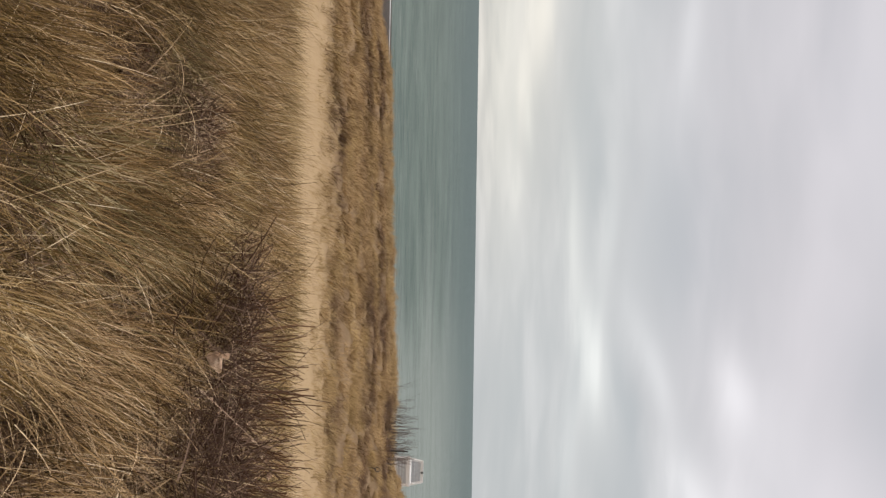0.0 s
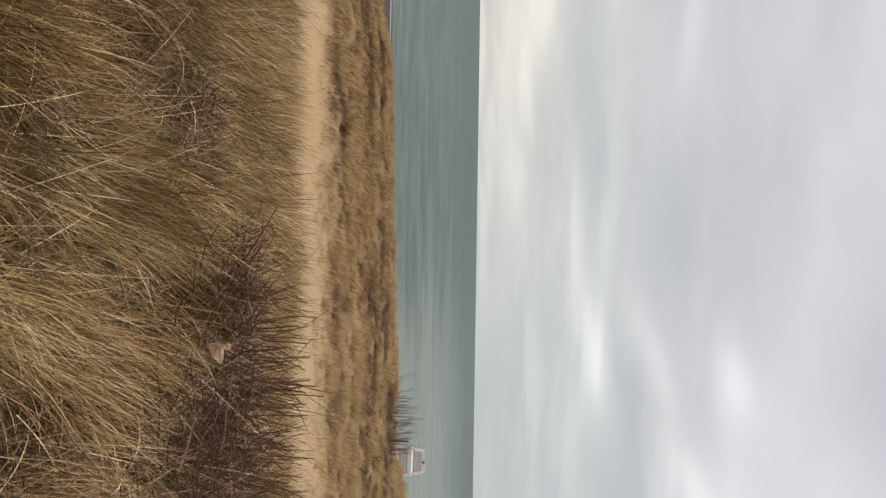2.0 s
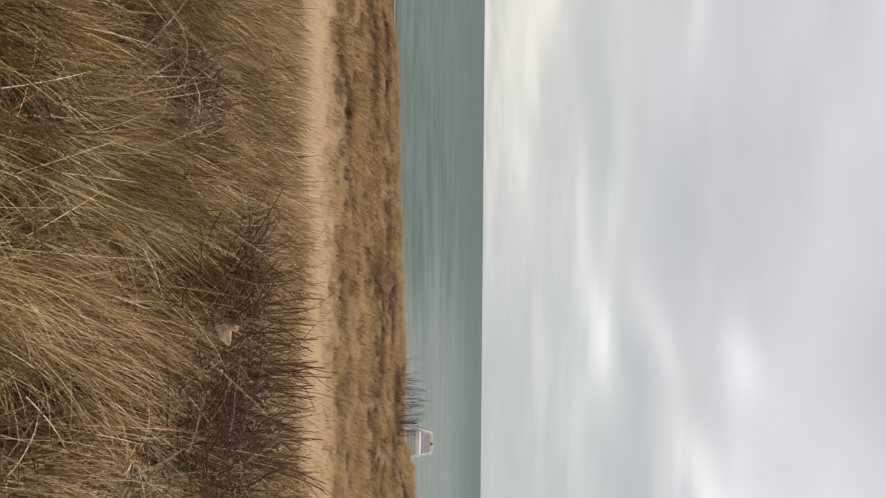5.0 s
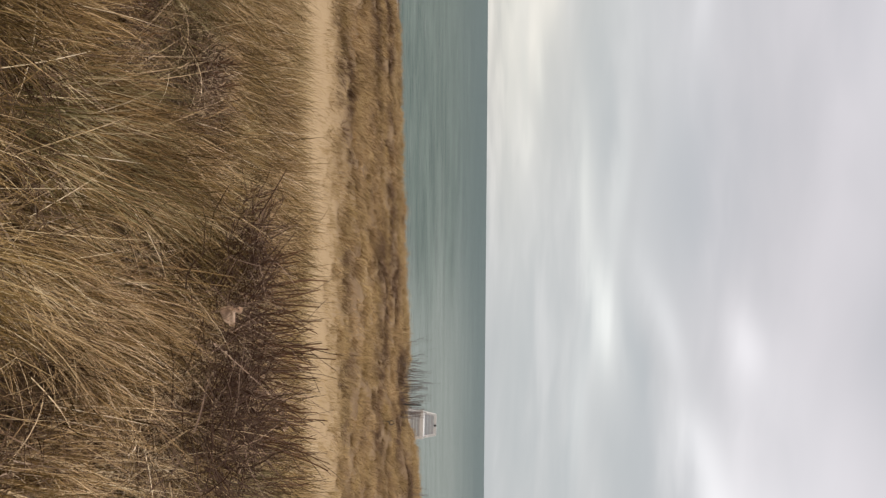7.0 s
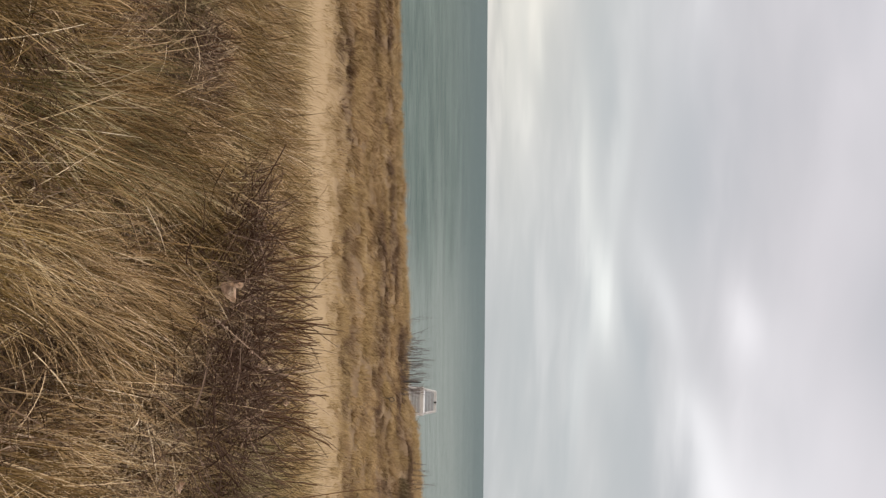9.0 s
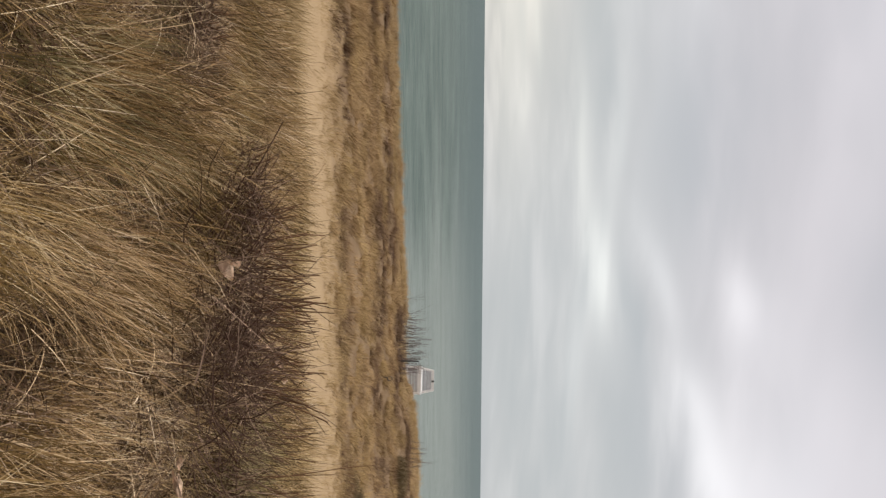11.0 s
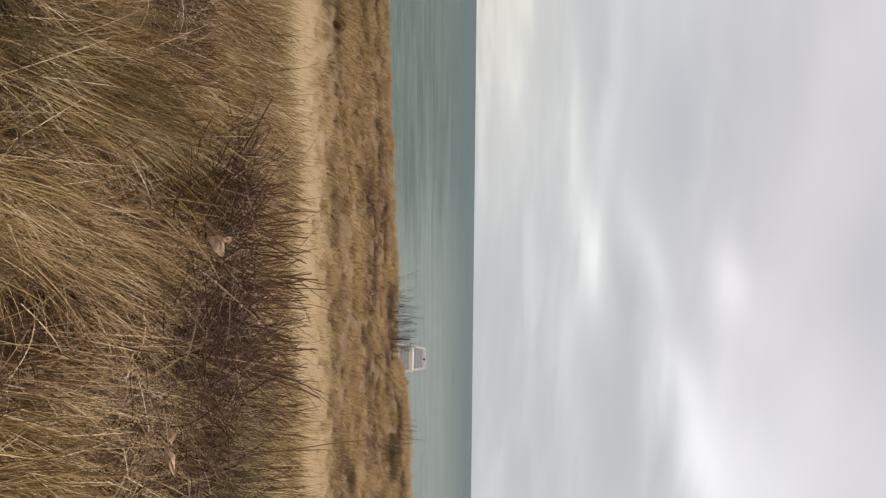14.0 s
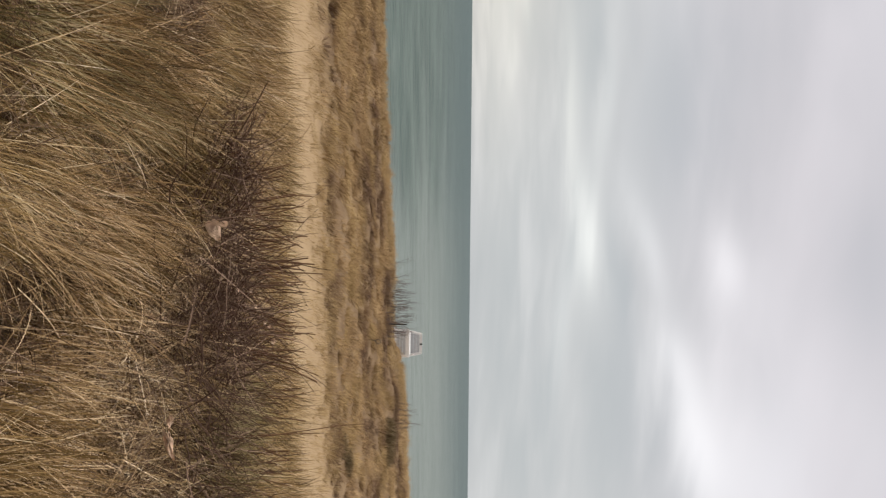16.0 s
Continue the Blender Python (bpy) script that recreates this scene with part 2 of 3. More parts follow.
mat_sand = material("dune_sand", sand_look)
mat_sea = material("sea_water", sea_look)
mat_stem = material("shrub_bark", bark_look((0.082, 0.040, 0.023), (0.225, 0.120, 0.066)))
mat_twig = material("twig_bark", bark_look((0.022, 0.012, 0.009), (0.115, 0.064, 0.042)))
mat_sapling = material("sapling_bark", bark_look((0.085, 0.066, 0.062), (0.16, 0.128, 0.120)))
mat_leaf = material("dried_leaf", leaf_look)
mat_paint = material("weathered_white_paint", paint_look)
mat_dark = material("dark_fitting", plain_look((0.03, 0.028, 0.028), 0.6))
mat_post = material("dark_wood", plain_look((0.045, 0.038, 0.035), 0.8))
mat_foam = material("surf_foam", plain_look((0.44, 0.43, 0.43), 0.8, 2.0))

# ---- land ----


def lattice(x, y, seed):
    """Smooth noise from 0 to 1 on a unit lattice."""
    xi, yi = np.floor(x).astype(np.int64), np.floor(y).astype(np.int64)
    fx, fy = x - xi, y - yi
    fx, fy = fx * fx * (3 - 2 * fx), fy * fy * (3 - 2 * fy)

    def corner(i, j):
        h = (i * 374761393 + j * 668265263 + seed * 974634777) & 0xFFFFFFFF
        h = ((h ^ (h >> 13)) * 1274126177) & 0xFFFFFFFF
        return ((h ^ (h >> 16)) & 0xFFFF) / 65535.0
    a = corner(xi, yi) * (1 - fx) + corner(xi + 1, yi) * fx
    b = corner(xi, yi + 1) * (1 - fx) + corner(xi + 1, yi + 1) * fx
    return a * (1 - fy) + b * fy


def rough(x, y, seed, octaves=3):
    total, size, gain = 0.0, 1.0, 0.5
    for o in range(octaves):
        total = total + gain * lattice(x * size, y * size, seed + o)
        size, gain = size * 2.1, gain * 0.5
    return total / (1 - 0.5 ** octaves)


def step(v, a, b):
    t = np.clip((v - a) / (b - a), 0, 1)
    return t * t * (3 - 2 * t)


SEA = -7.4


def ground(x, y):
    x, y = np.asarray(x, float), np.asarray(y, float)
    near = np.interp(y, [-40, 0, 2, 4, 6, 8, 10, 12, 15, 18, 20, 200], [0.4, 0.0, -0.04, -0.15, -0.40, -0.76, -1.2, -1.8, -2.75, -3.4, -3.5, -3.5])
    near = near + 0.30 * (rough(x * 0.55, y * 0.55, 3) - 0.5) * step(12 - np.abs(y - 1), 0, 4)
    crest = np.interp(x, [-60, -25, -15, -11, 0, 8, 10.9, 12.5, 13.9, 15.5, 25, 60], [-5.9, -5.4, -4.85, -4.15, -3.9, -3.55, -3.60, -3.62, -3.55, -2.90, -2.6, -2.6])
    belt = step(y, 24, 44)
    z = near * (1 - belt) + crest * belt
    hum = step(y, 24, 27) * step(-y, -52, -46)
    z = z + hum * (0.50 * (rough(x * 0.30, y * 0.42, 11) - 0.5) + 0.14 * (rough(x * 0.8, y * 0.8, 17, 2) - 0.5))
    foot = step(y, 45.5, 63)
    z = z * (1 - foot) + (SEA + 0.35) * foot
    return z - step(y, 66, 84) * 0.75 - step(y, 84, 200) * 3


def part(name, bm, mat, parent, label=""):
    """One mesh object, under a thing or a part."""
    if isinstance(bm, bmesh.types.BMesh):
        me = bpy.data.meshes.new(name)
        bm.to_mesh(me)
        bm.free()
    else:
        me = bm
    if not me.materials:
        me.materials.append(mat)
    ob = new(name, me)
    if parent:
        ob.parent = parent
    if label:
        ob["label"] = label
    return ob


def quads(name, verts, faces, smooth=True):
    """A mesh from arrays of places and of four-cornered faces."""
    me = bpy.data.meshes.new(name)
    me.vertices.add(len(verts))
    me.vertices.foreach_set("co", np.ascontiguousarray(verts, np.float32).ravel())
    me.loops.add(faces.size)
    me.loops.foreach_set("vertex_index", np.ascontiguousarray(faces, np.int32).ravel())
    me.polygons.add(len(faces))
    me.polygons.foreach_set("loop_start", np.arange(0, faces.size, 4, dtype=np.int32))
    me.polygons.foreach_set("use_smooth", np.full(len(faces), smooth))
    me.update(calc_edges=True)
    return me


def fan(rings, turns, height, close=False):
    """A sheet laid in rings round the camera's foot."""
    r, a = np.meshgrid(rings, np.radians(turns), indexing="ij")
    x, y = r * np.sin(a), r * np.cos(a)
    v = np.stack([x, y, height(x, y)], -1).reshape(-1, 3)
    n, m = r.shape
    i, j = np.meshgrid(np.arange(n - 1), np.arange(m if close else m - 1), indexing="ij")
    k = (j + 1) % m
    f = np.stack([i * m + j, i * m + k, (i + 1) * m + k, (i + 1) * m + j], -1).reshape(-1, 4)
    return v, f[:, ::-1]


rings = np.concatenate([[0.0], np.arange(0.3, 12, 0.13), np.arange(12, 50, 0.25), np.arange(50, 86, 0.7), np.geomspace(87, 4940, 30)])
turns = np.concatenate([np.arange(-180, -30, 6), np.arange(-30, 40, 0.3), np.arange(40, 180, 6)])
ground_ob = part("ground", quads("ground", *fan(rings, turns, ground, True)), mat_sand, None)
tagged(ground_ob, "pale tan dune sand, hummocky, with dead grass litter darkened as shade", "ground", kind="structure")


def swell(x, y):
    r = np.hypot(x, y)
    h = 0.10 * np.sin(y * 0.55 + 2.2 * rough(x * 0.03, y * 0.05, 5) * 3) + 0.22 * (rough(x * 0.05, y * 0.22, 9) - 0.5)
    return SEA + h * step(r, 68, 90) * step(-r, -700, -300)


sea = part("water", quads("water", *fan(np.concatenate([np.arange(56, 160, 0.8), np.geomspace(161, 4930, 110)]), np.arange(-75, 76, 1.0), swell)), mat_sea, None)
tagged(sea, "grey-green sea with low wind streaks under cloud", "sea", kind="structure")

# ---- grass ----
rng = np.random.default_rng(7)


def blades(root, length, turn, lean, bend, width, segments, tone, curl=0.06):
    """Ribbons that rise from their roots, lean along their turn and bend over; all arrays of one length."""
    n = len(root)
    s = np.linspace(0, 1, segments + 1)
    ang = lean[:, None] + bend[:, None] * s[None, :] ** 1.3
    mid = 0.5 * (ang[:, 1:] + ang[:, :-1])
    seg = length[:, None] / segments
    out = np.concatenate([np.zeros((n, 1)), np.cumsum(np.sin(mid) * seg, 1)], 1)
    rise = np.concatenate([np.zeros((n, 1)), np.cumsum(np.cos(mid) * seg, 1)], 1)
    ax, ay = np.sin(turn)[:, None], np.cos(turn)[:, None]
    sway = rng.normal(0, curl, n)[:, None] * s[None, :] ** 2 * length[:, None]
    spine = np.stack([root[:, :1] + ax * out + ay * sway, root[:, 1:2] + ay * out - ax * sway, root[:, 2:] + rise], -1)
    roll = rng.normal(0, 0.7, n)[:, None]
    side = np.stack([np.cos(roll) * ay + 0 * ang, -np.cos(roll) * ax + 0 * ang, np.sin(roll) + 0 * ang], -1)
    half = 0.5 * width[:, None] * (1 - 0.85 * s[None, :] ** 2.0)
    v = np.stack([spine - side * half[..., None], spine + side * half[..., None]], 2).reshape(-1, 3)
    base = (np.arange(n) * (segments + 1) * 2)[:, None] + (np.arange(segments) * 2)[None, :]
    f = np.stack([base, base + 1, base + 3, base + 2], -1).reshape(-1, 4)
    return v, f, np.repeat(np.clip(tone, 0, 1), (segments + 1) * 2)


def field(name, batches, mat, label):
    vs, fs, ts, n = [], [], [], 0
    for v, f, tone in batches:
        vs.append(v)
        fs.append(f + n)
        ts.append(tone)
        n += len(v)
    me = quads(name, np.concatenate(vs), np.concatenate(fs))
    me.attributes.new("tone", "FLOAT", "POINT").data.foreach_set("value", np.concatenate(ts).astype(np.float32))
    return tagged(part(name, me, mat, None), label, "grass", kind="stuff")


def sector(n, r0, r1, a0, a1):
    """Random places between two distances and two turns, even over the ground."""
    r = np.sqrt(rng.uniform(r0 * r0, r1 * r1, n))
    a = np.radians(rng.uniform(a0, a1, n))
    return r * np.sin(a), r * np.cos(a)


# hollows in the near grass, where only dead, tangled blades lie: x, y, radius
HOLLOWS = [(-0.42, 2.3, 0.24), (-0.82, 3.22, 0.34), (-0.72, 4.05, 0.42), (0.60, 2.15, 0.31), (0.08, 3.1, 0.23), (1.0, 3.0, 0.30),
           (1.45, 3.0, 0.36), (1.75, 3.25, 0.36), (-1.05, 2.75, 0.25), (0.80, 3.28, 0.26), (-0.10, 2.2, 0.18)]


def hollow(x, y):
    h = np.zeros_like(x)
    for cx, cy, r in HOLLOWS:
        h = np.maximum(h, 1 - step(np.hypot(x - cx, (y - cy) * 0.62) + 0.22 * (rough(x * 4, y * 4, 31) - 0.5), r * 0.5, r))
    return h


def wind(x, y):
    """The turn along which the blades lie, to the right of straight ahead."""
    upright_band = np.exp(-((y - 2.9 - 0.75 * (x + 0.1)) / 0.28) ** 2) * step(-x, -0.25, 0.15)
    return radians(54) - 0.75 * upright_band + 1.3 * (rough(x * 0.75, y * 0.75, 21) - 0.5) + 1.1 * (rough(x * 2.3, y * 2.3, 27) - 0.5)


def tufts(count, r0, r1, a0, a1, per, spread, size, width, segments, keep, stray=0.18, flat=0.52, lock=0.55):
    """Tufts whose blades lie combed together, a few of them astray."""
    cx, cy = sector(count, r0, r1, a0, a1)
    ok = keep(cx, cy)
    cx, cy = cx[ok], cy[ok]
    n = len(cx)
    tall = rng.uniform(0.8, 1.15, n) * (0.62 + 0.75 * rough(cx * 1.3, cy * 1.3, 61))
    own, down, shade = rng.normal(0, 0.33, n), rng.normal(flat, 0.16, n), rng.uniform(0, 1, n)
    i = np.repeat(np.arange(n), per)
    m = len(i)
    rr, ra = spread * np.sqrt(rng.uniform(0, 1, m)), rng.uniform(0, 2 * math.pi, m)
    x, y = cx[i] + rr * np.cos(ra), cy[i] + rr * np.sin(ra)
    loose = np.where(rng.uniform(0, 1, m) < stray + 0.6 * hollow(x, y), 1.0, 0.24)
    turn = wind(x, y) + own[i] + rng.normal(0, 1, m) * loose
    wx, wy = np.sin(turn) + 0.22 * np.cos(ra), np.cos(turn) + 0.22 * np.sin(ra)
    length = size * tall[i] * rng.uniform(0.6, 1.25, m) * (1 - 0.36 * np.maximum(hollow(x, y), 0.9 * hollow(x, y + 0.32)))
    root = np.stack([x, y, ground(x, y) - 0.02], -1)
    lean = np.clip(down[i] + rng.normal(0, 0.17, m), 0.02, 1.3)
    bend = np.clip(rng.normal(0.42, 0.32, m), -0.3, 1.6)
    return blades(root, length, np.arctan2(wx, wy), lean, bend, width * rng.uniform(0.6, 1.25, m), segments, lock * shade[i] ** 1.5 + (1.05 - lock) * rng.uniform(0, 1, m) ** 1.5)


def open_near(x, y):
    chance = rng.uniform(0, 1, len(x))
    edge = step(np.hypot(x, y) + 2.0 * (rough(x * 0.8, y * 0.8, 71) - 0.5), 7.7, 9.5)
    return (chance > 0.97 * hollow(x, y)) & (chance > 0.78 * bush_zone(x, y)) & (chance > edge)


def bush_zone(x, y):
    """Where the shrubs crowd the grass out."""
    front = 4.05 - 1.2 * step(x, 0.30, 0.80)
    return step(x, 0.0, 0.3) * (0.5 * step(-x, -2.6, -1.9) + 0.5 * step(-x, -1.75, -1.35)) * step(y, front - 0.2, front + 0.3) * step(-y, -5.0, -4.6)


field("dune_grass", [
    tufts(2200, 1.0, 3.2, -36, 44, 7, 0.030, 0.41, 0.0048, 6, open_near, lock=0.65),
    tufts(5200, 3.0, 6.0, -30, 38, 6, 0.022, 0.42, 0.0064, 5, open_near, lock=0.78),
    tufts(5200, 5.8, 9.8, -28, 37, 6, 0.028, 0.46, 0.0092, 4, open_near, lock=0.82),
    tufts(4200, 0.45, 9.0, 42, 326, 15, 0.12, 0.46, 0.012, 2, open_near),
], mat_grass, "olive and straw marram grass combed over by the wind")


def litter(count, r0, r1, a0, a1, size, width, segments, keep=None):
    x, y = sector(count, r0, r1, a0, a1)
    if keep is not None:
        ok = keep(x, y)
        x, y = x[ok], y[ok]
    m = len(x)
    root = np.stack([x, y, ground(x, y) + rng.uniform(-0.02, 0.14, m)], -1)
    return blades(root, size * rng.uniform(0.4, 1.2, m), rng.uniform(0, 2 * math.pi, m), rng.normal(1.2, 0.3, m),
                  rng.normal(0.15, 0.4, m), width * rng.uniform(0.6, 1.3, m), segments, rng.uniform(0, 1, m))


in_hollow = lambda x, y: rng.uniform(0, 1, len(x)) < hollow(x, y)
in_bush = lambda x, y: rng.uniform(0, 1, len(x)) < bush_zone(x, y)
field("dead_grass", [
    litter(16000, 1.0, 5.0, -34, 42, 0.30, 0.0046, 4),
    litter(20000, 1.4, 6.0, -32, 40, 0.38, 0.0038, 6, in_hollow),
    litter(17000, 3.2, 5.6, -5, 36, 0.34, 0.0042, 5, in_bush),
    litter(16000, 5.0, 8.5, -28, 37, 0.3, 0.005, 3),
], mat_shaded_litter, "grey-brown dead grass tangled low among the tussocks, darkened as shade")

# swathes where most blades are dead straw: x, y, radius
SWATHES = [(0.10, 3.62, 0.32), (0.26, 3.9, 0.28), (0.75, 2.42, 0.26), (0.38, 2.3, 0.22), (0.33, 2.85, 0.48), (0.22, 2.35, 0.34), (0.12, 2.62, 0.26), (0.42, 2.55, 0.28), (0.85, 2.62, 0.28), (-0.05, 4.0, 0.36), (-0.8, 5.7, 0.9), (1.1, 2.3, 0.34), (-0.4, 3.85, 0.36),
           (-1.35, 4.8, 0.6), (-1.7, 6.5, 1.0), (-0.4, 6.9, 1.0), (0.22, 3.5, 0.34), (0.3, 6.2, 0.7), (0.95, 2.1, 0.2),
           (-0.06, 4.2, 0.30), (-0.1, 5.6, 0.6), (0.55, 2.55, 0.20), (0.72, 2.68, 0.20), (0.26, 3.62, 0.26)]


def in_swathe(x, y):
    h = np.full(len(x), 0.06)
    for cx, cy, r in SWATHES:
        h = np.maximum(h, 1 - step(np.hypot(x - cx, y - cy) + 0.35 * (rough(x * 3, y * 3, 37) - 0.5), r * 0.35, r))
    return rng.uniform(0, 1, len(x)) < h * step(rough(x * 6.5, y * 6.5, 41, 2), 0.30, 0.50) * (1 - 0.9 * bush_zone(x, y)) * (1 - 0.85 * hollow(x, y))


field("straw_grass", [
    tufts(2100, 1.2, 3.4, -34, 42, 7, 0.03, 0.43, 0.0044, 6, in_swathe),
    tufts(3600, 3.2, 7.5, -30, 38, 5, 0.022, 0.42, 0.0062, 5, in_swathe, lock=0.75),
    litter(3900, 1.4, 5.2, -34, 42, 0.44, 0.0030, 7, in_hollow),
    litter(1500, 1.2, 5.0, -34, 42, 0.42, 0.0028, 7),
    litter(3800, 3.0, 4.7, -2, 34, 0.38, 0.0046, 6, in_bush),
    tufts(700, 1.4, 6.0, -32, 40, 2, 0.05, 0.56, 0.0036, 8, lambda x, y: rng.uniform(0, 1, len(x)) > 0.3, stray=0.5),
    tufts(1900, 2.9, 4.8, -2, 34, 3, 0.10, 0.54, 0.0046, 7, lambda x, y: rng.uniform(0, 1, len(x)) < bush_zone(x, y), stray=0.4),
], material("pale_straw", grass_look(((0.0, (0.17, 0.100, 0.046)), (0.35, (0.405, 0.260, 0.130)), (0.75, (0.73, 0.538, 0.340)), (1.0, (0.95, 0.79, 0.60))), (0.85, 0.88, 0.75), keen=0.2)),
    "pale dry straw lying combed over the living grass")


# stretches where the living blades show: x, y, radius
GREEN = [(-0.18, 2.6, 0.42), (0.0, 2.9, 0.36), (-0.25, 3.15, 0.42), (-0.95, 3.75, 0.5), (0.55, 3.45, 0.30), (-0.25, 4.7, 0.45), (1.75, 4.75, 0.5), (1.9, 4.3, 0.35), (1.0, 5.2, 0.6)]


def in_green(x, y):
    h = np.zeros(len(x))
    for cx, cy, r in GREEN:
        h = np.maximum(h, 1 - step(np.hypot(x - cx, y - cy) + 0.3 * (rough(x * 3, y * 3, 39) - 0.5), r * 0.3, r))
    return rng.uniform(0, 1, len(x)) < 0.8 * h


field("green_dune_grass", [
    tufts(1200, 3.9, 4.9, 16, 30, 5, 0.05, 0.58, 0.0050, 6, lambda x, y: rng.uniform(0, 1, len(x)) < 0.6 * (1 - step(np.hypot(x - 1.70, (y - 4.0) * 0.9), 0.18, 0.46)), stray=0.5, flat=0.40),
    tufts(4200, 2.2, 6.0, -28, 34, 6, 0.028, 0.44, 0.0054, 6, in_green, lock=0.7)],
              material("living_marram", grass_look(((0.0, (0.064, 0.050, 0.019)), (0.5, (0.200, 0.148, 0.064)), (1.0, (0.62, 0.48, 0.285))), (0.85, 0.9, 0.8))),
              "olive-green living blades among the dry dune grass")


def pale_edge(x, y):
    """Thin pale grass along both edges of the bare sand, thicker where the path runs out."""
    r = np.hypot(x, y)
    side = 1 - 0.75 * step(x / np.maximum(y, 1), 0.0, 0.12)
    near = step(r, 6.6, 7.8) * step(-r, -11.8, -9.5) * side
    far = step(y + 2.0 * (rough(x * 0.7, y * 0.7, 73) - 0.5), 21.2, 24.6) * step(-y, -27, -25.5) * 0.8
    return rng.uniform(0, 1, len(x)) < np.maximum(near, far)


field("pale_dune_grass", [
    tufts(4600, 6.5, 12.0, -28, 37, 9, 0.04, 0.46, 0.0080, 4, pale_edge, lock=0.8),
    tufts(3600, 19.5, 29, -27, 37, 12, 0.14, 0.36, 0.011, 3, pale_edge),
    tufts(3200, 43.0, 52, -27, 37, 12, 0.16, 0.46, 0.014, 3, lambda x, y: rng.uniform(0, 1, len(x)) < step(y, 42.6, 44) * step(-y, -48, -46.5)),
], mat_pale, "pale bleached dune grass thinning out at the bare sand")


def belt_tone(x, y):
    """Where the far dune's tussocks are brown rather than straw, from 0 to 1: three rows along the shore, broken into clumps."""
    clump = step(rough(x * 0.42, y * 0.42, 81, 2), 0.36, 0.56)
    fine = step(rough(x * 1.0, y * 0.8, 83, 2), 0.38, 0.62)
    wave = 1.3 * (rough(x * 0.11, y * 0.0, 85, 2) - 0.5)
    front = np.exp(-((y - 25.5 - wave) / 1.1) ** 2) * 0.75
    middle = np.exp(-((y - 34.0 - 2 * wave) / 1.9) ** 2)
    back = np.exp(-((y - 40.6 - wave) / 1.3) ** 2) * 1.15
    turn_at = np.degrees(np.arctan2(x, y))
    thicket = step(turn_at, 10.5, 12.0) * step(-turn_at, -17.5, -16.5) * step(y, 40.5, 41.5) * step(-y, -47, -45.5)
    brown = np.maximum(np.maximum(front, middle), back) * (0.30 + 1.0 * clump) * (0.6 + 0.6 * fine)
    return np.clip(np.maximum(brown, thicket) + 0.22 * fine * clump, 0, 1)


def tussocks(count, y0, y1, a0, a1, per, size, width, keep):
    """Round tussocks on the far dune: blades that fan out from a crown and are combed over to the right."""
    y = rng.uniform(y0, y1, count)
    a = np.radians(rng.uniform(a0, a1, count))
    x = y * np.tan(a)
    ok = (rng.uniform(0, 1, count) < np.cos(a0 * math.pi / 180) * y / y1) & keep(x, y)
    x, y = x[ok], y[ok]
    n = len(x)
    brown = belt_tone(x, y)
    wide = rng.uniform(0.20, 0.55, n) * (1 - 0.25 * brown)
    tall = size * rng.uniform(0.65, 1.2, n) * (1 - 0.15 * brown)
    shade = np.clip(0.70 + rng.normal(0, 0.15, n) - 0.68 * brown, 0.02, 0.96)
    i = np.repeat(np.arange(n), per)
    m = len(i)
    rr, ra = wide[i] * np.sqrt(rng.uniform(0, 1, m)), rng.uniform(0, 2 * math.pi, m)
    bx, by = x[i] + rr * np.cos(ra), y[i] + rr * np.sin(ra)
    out = rr / wide[i]
    wx, wy = 0.7 + 0.9 * out * np.cos(ra) + rng.normal(0, 0.25, m), 0.25 + 0.9 * out * np.sin(ra) + rng.normal(0, 0.25, m)
    root = np.stack([bx, by, ground(bx, by) - 0.03], -1)
    lean = np.clip(0.25 + 0.45 * out + rng.normal(0, 0.15, m), 0.02, 1.3)
    return blades(root, tall[i] * (1.05 - 0.45 * out) * rng.uniform(0.65, 1.15, m), np.arctan2(wx, wy), lean, np.clip(rng.normal(0.5, 0.3, m), 0, 1.4),
                  width * rng.uniform(0.7, 1.3, m), 2, shade[i] + rng.normal(0, 0.10, m))


def belt_keep(x, y):
    """Bare sandy lanes run between the rows."""
    front = step(y + 2.4 * (rough(x * 0.5, y * 0.3, 44) - 0.5), 23.6, 26.2)
    lane = np.exp(-((y - 29.8 - 2.0 * (rough(x * 0.15, y * 0.0, 46) - 0.5)) / 0.9) ** 2) * step(rough(x * 0.2, y * 0.1, 48, 2), 0.38, 0.58)
    second = np.exp(-((y - 37.6 - 2.0 * (rough(x * 0.15, y * 0.0, 47) - 0.5)) / 0.9) ** 2) * step(rough(x * 0.25, y * 0.1, 49, 2), 0.42, 0.6)
    return rng.uniform(0, 1, len(x)) < front * (1 - 0.4 * np.maximum(lane, second)) * step(-y, -48.5, -46.5)


field("far_dune_grass", [
    tussocks(5000, 22.5, 48.5, -26, 34, 70, 0.56, 0.018, belt_keep),
    tussocks(900, 22.5, 48.5, 34, 66, 26, 0.56, 0.04, belt_keep),
    tussocks(900, 22.5, 48.5, -62, -26, 26, 0.56, 0.04, belt_keep),
], mat_tussock, "tan and brown tussocks of dry grass on hummocks")

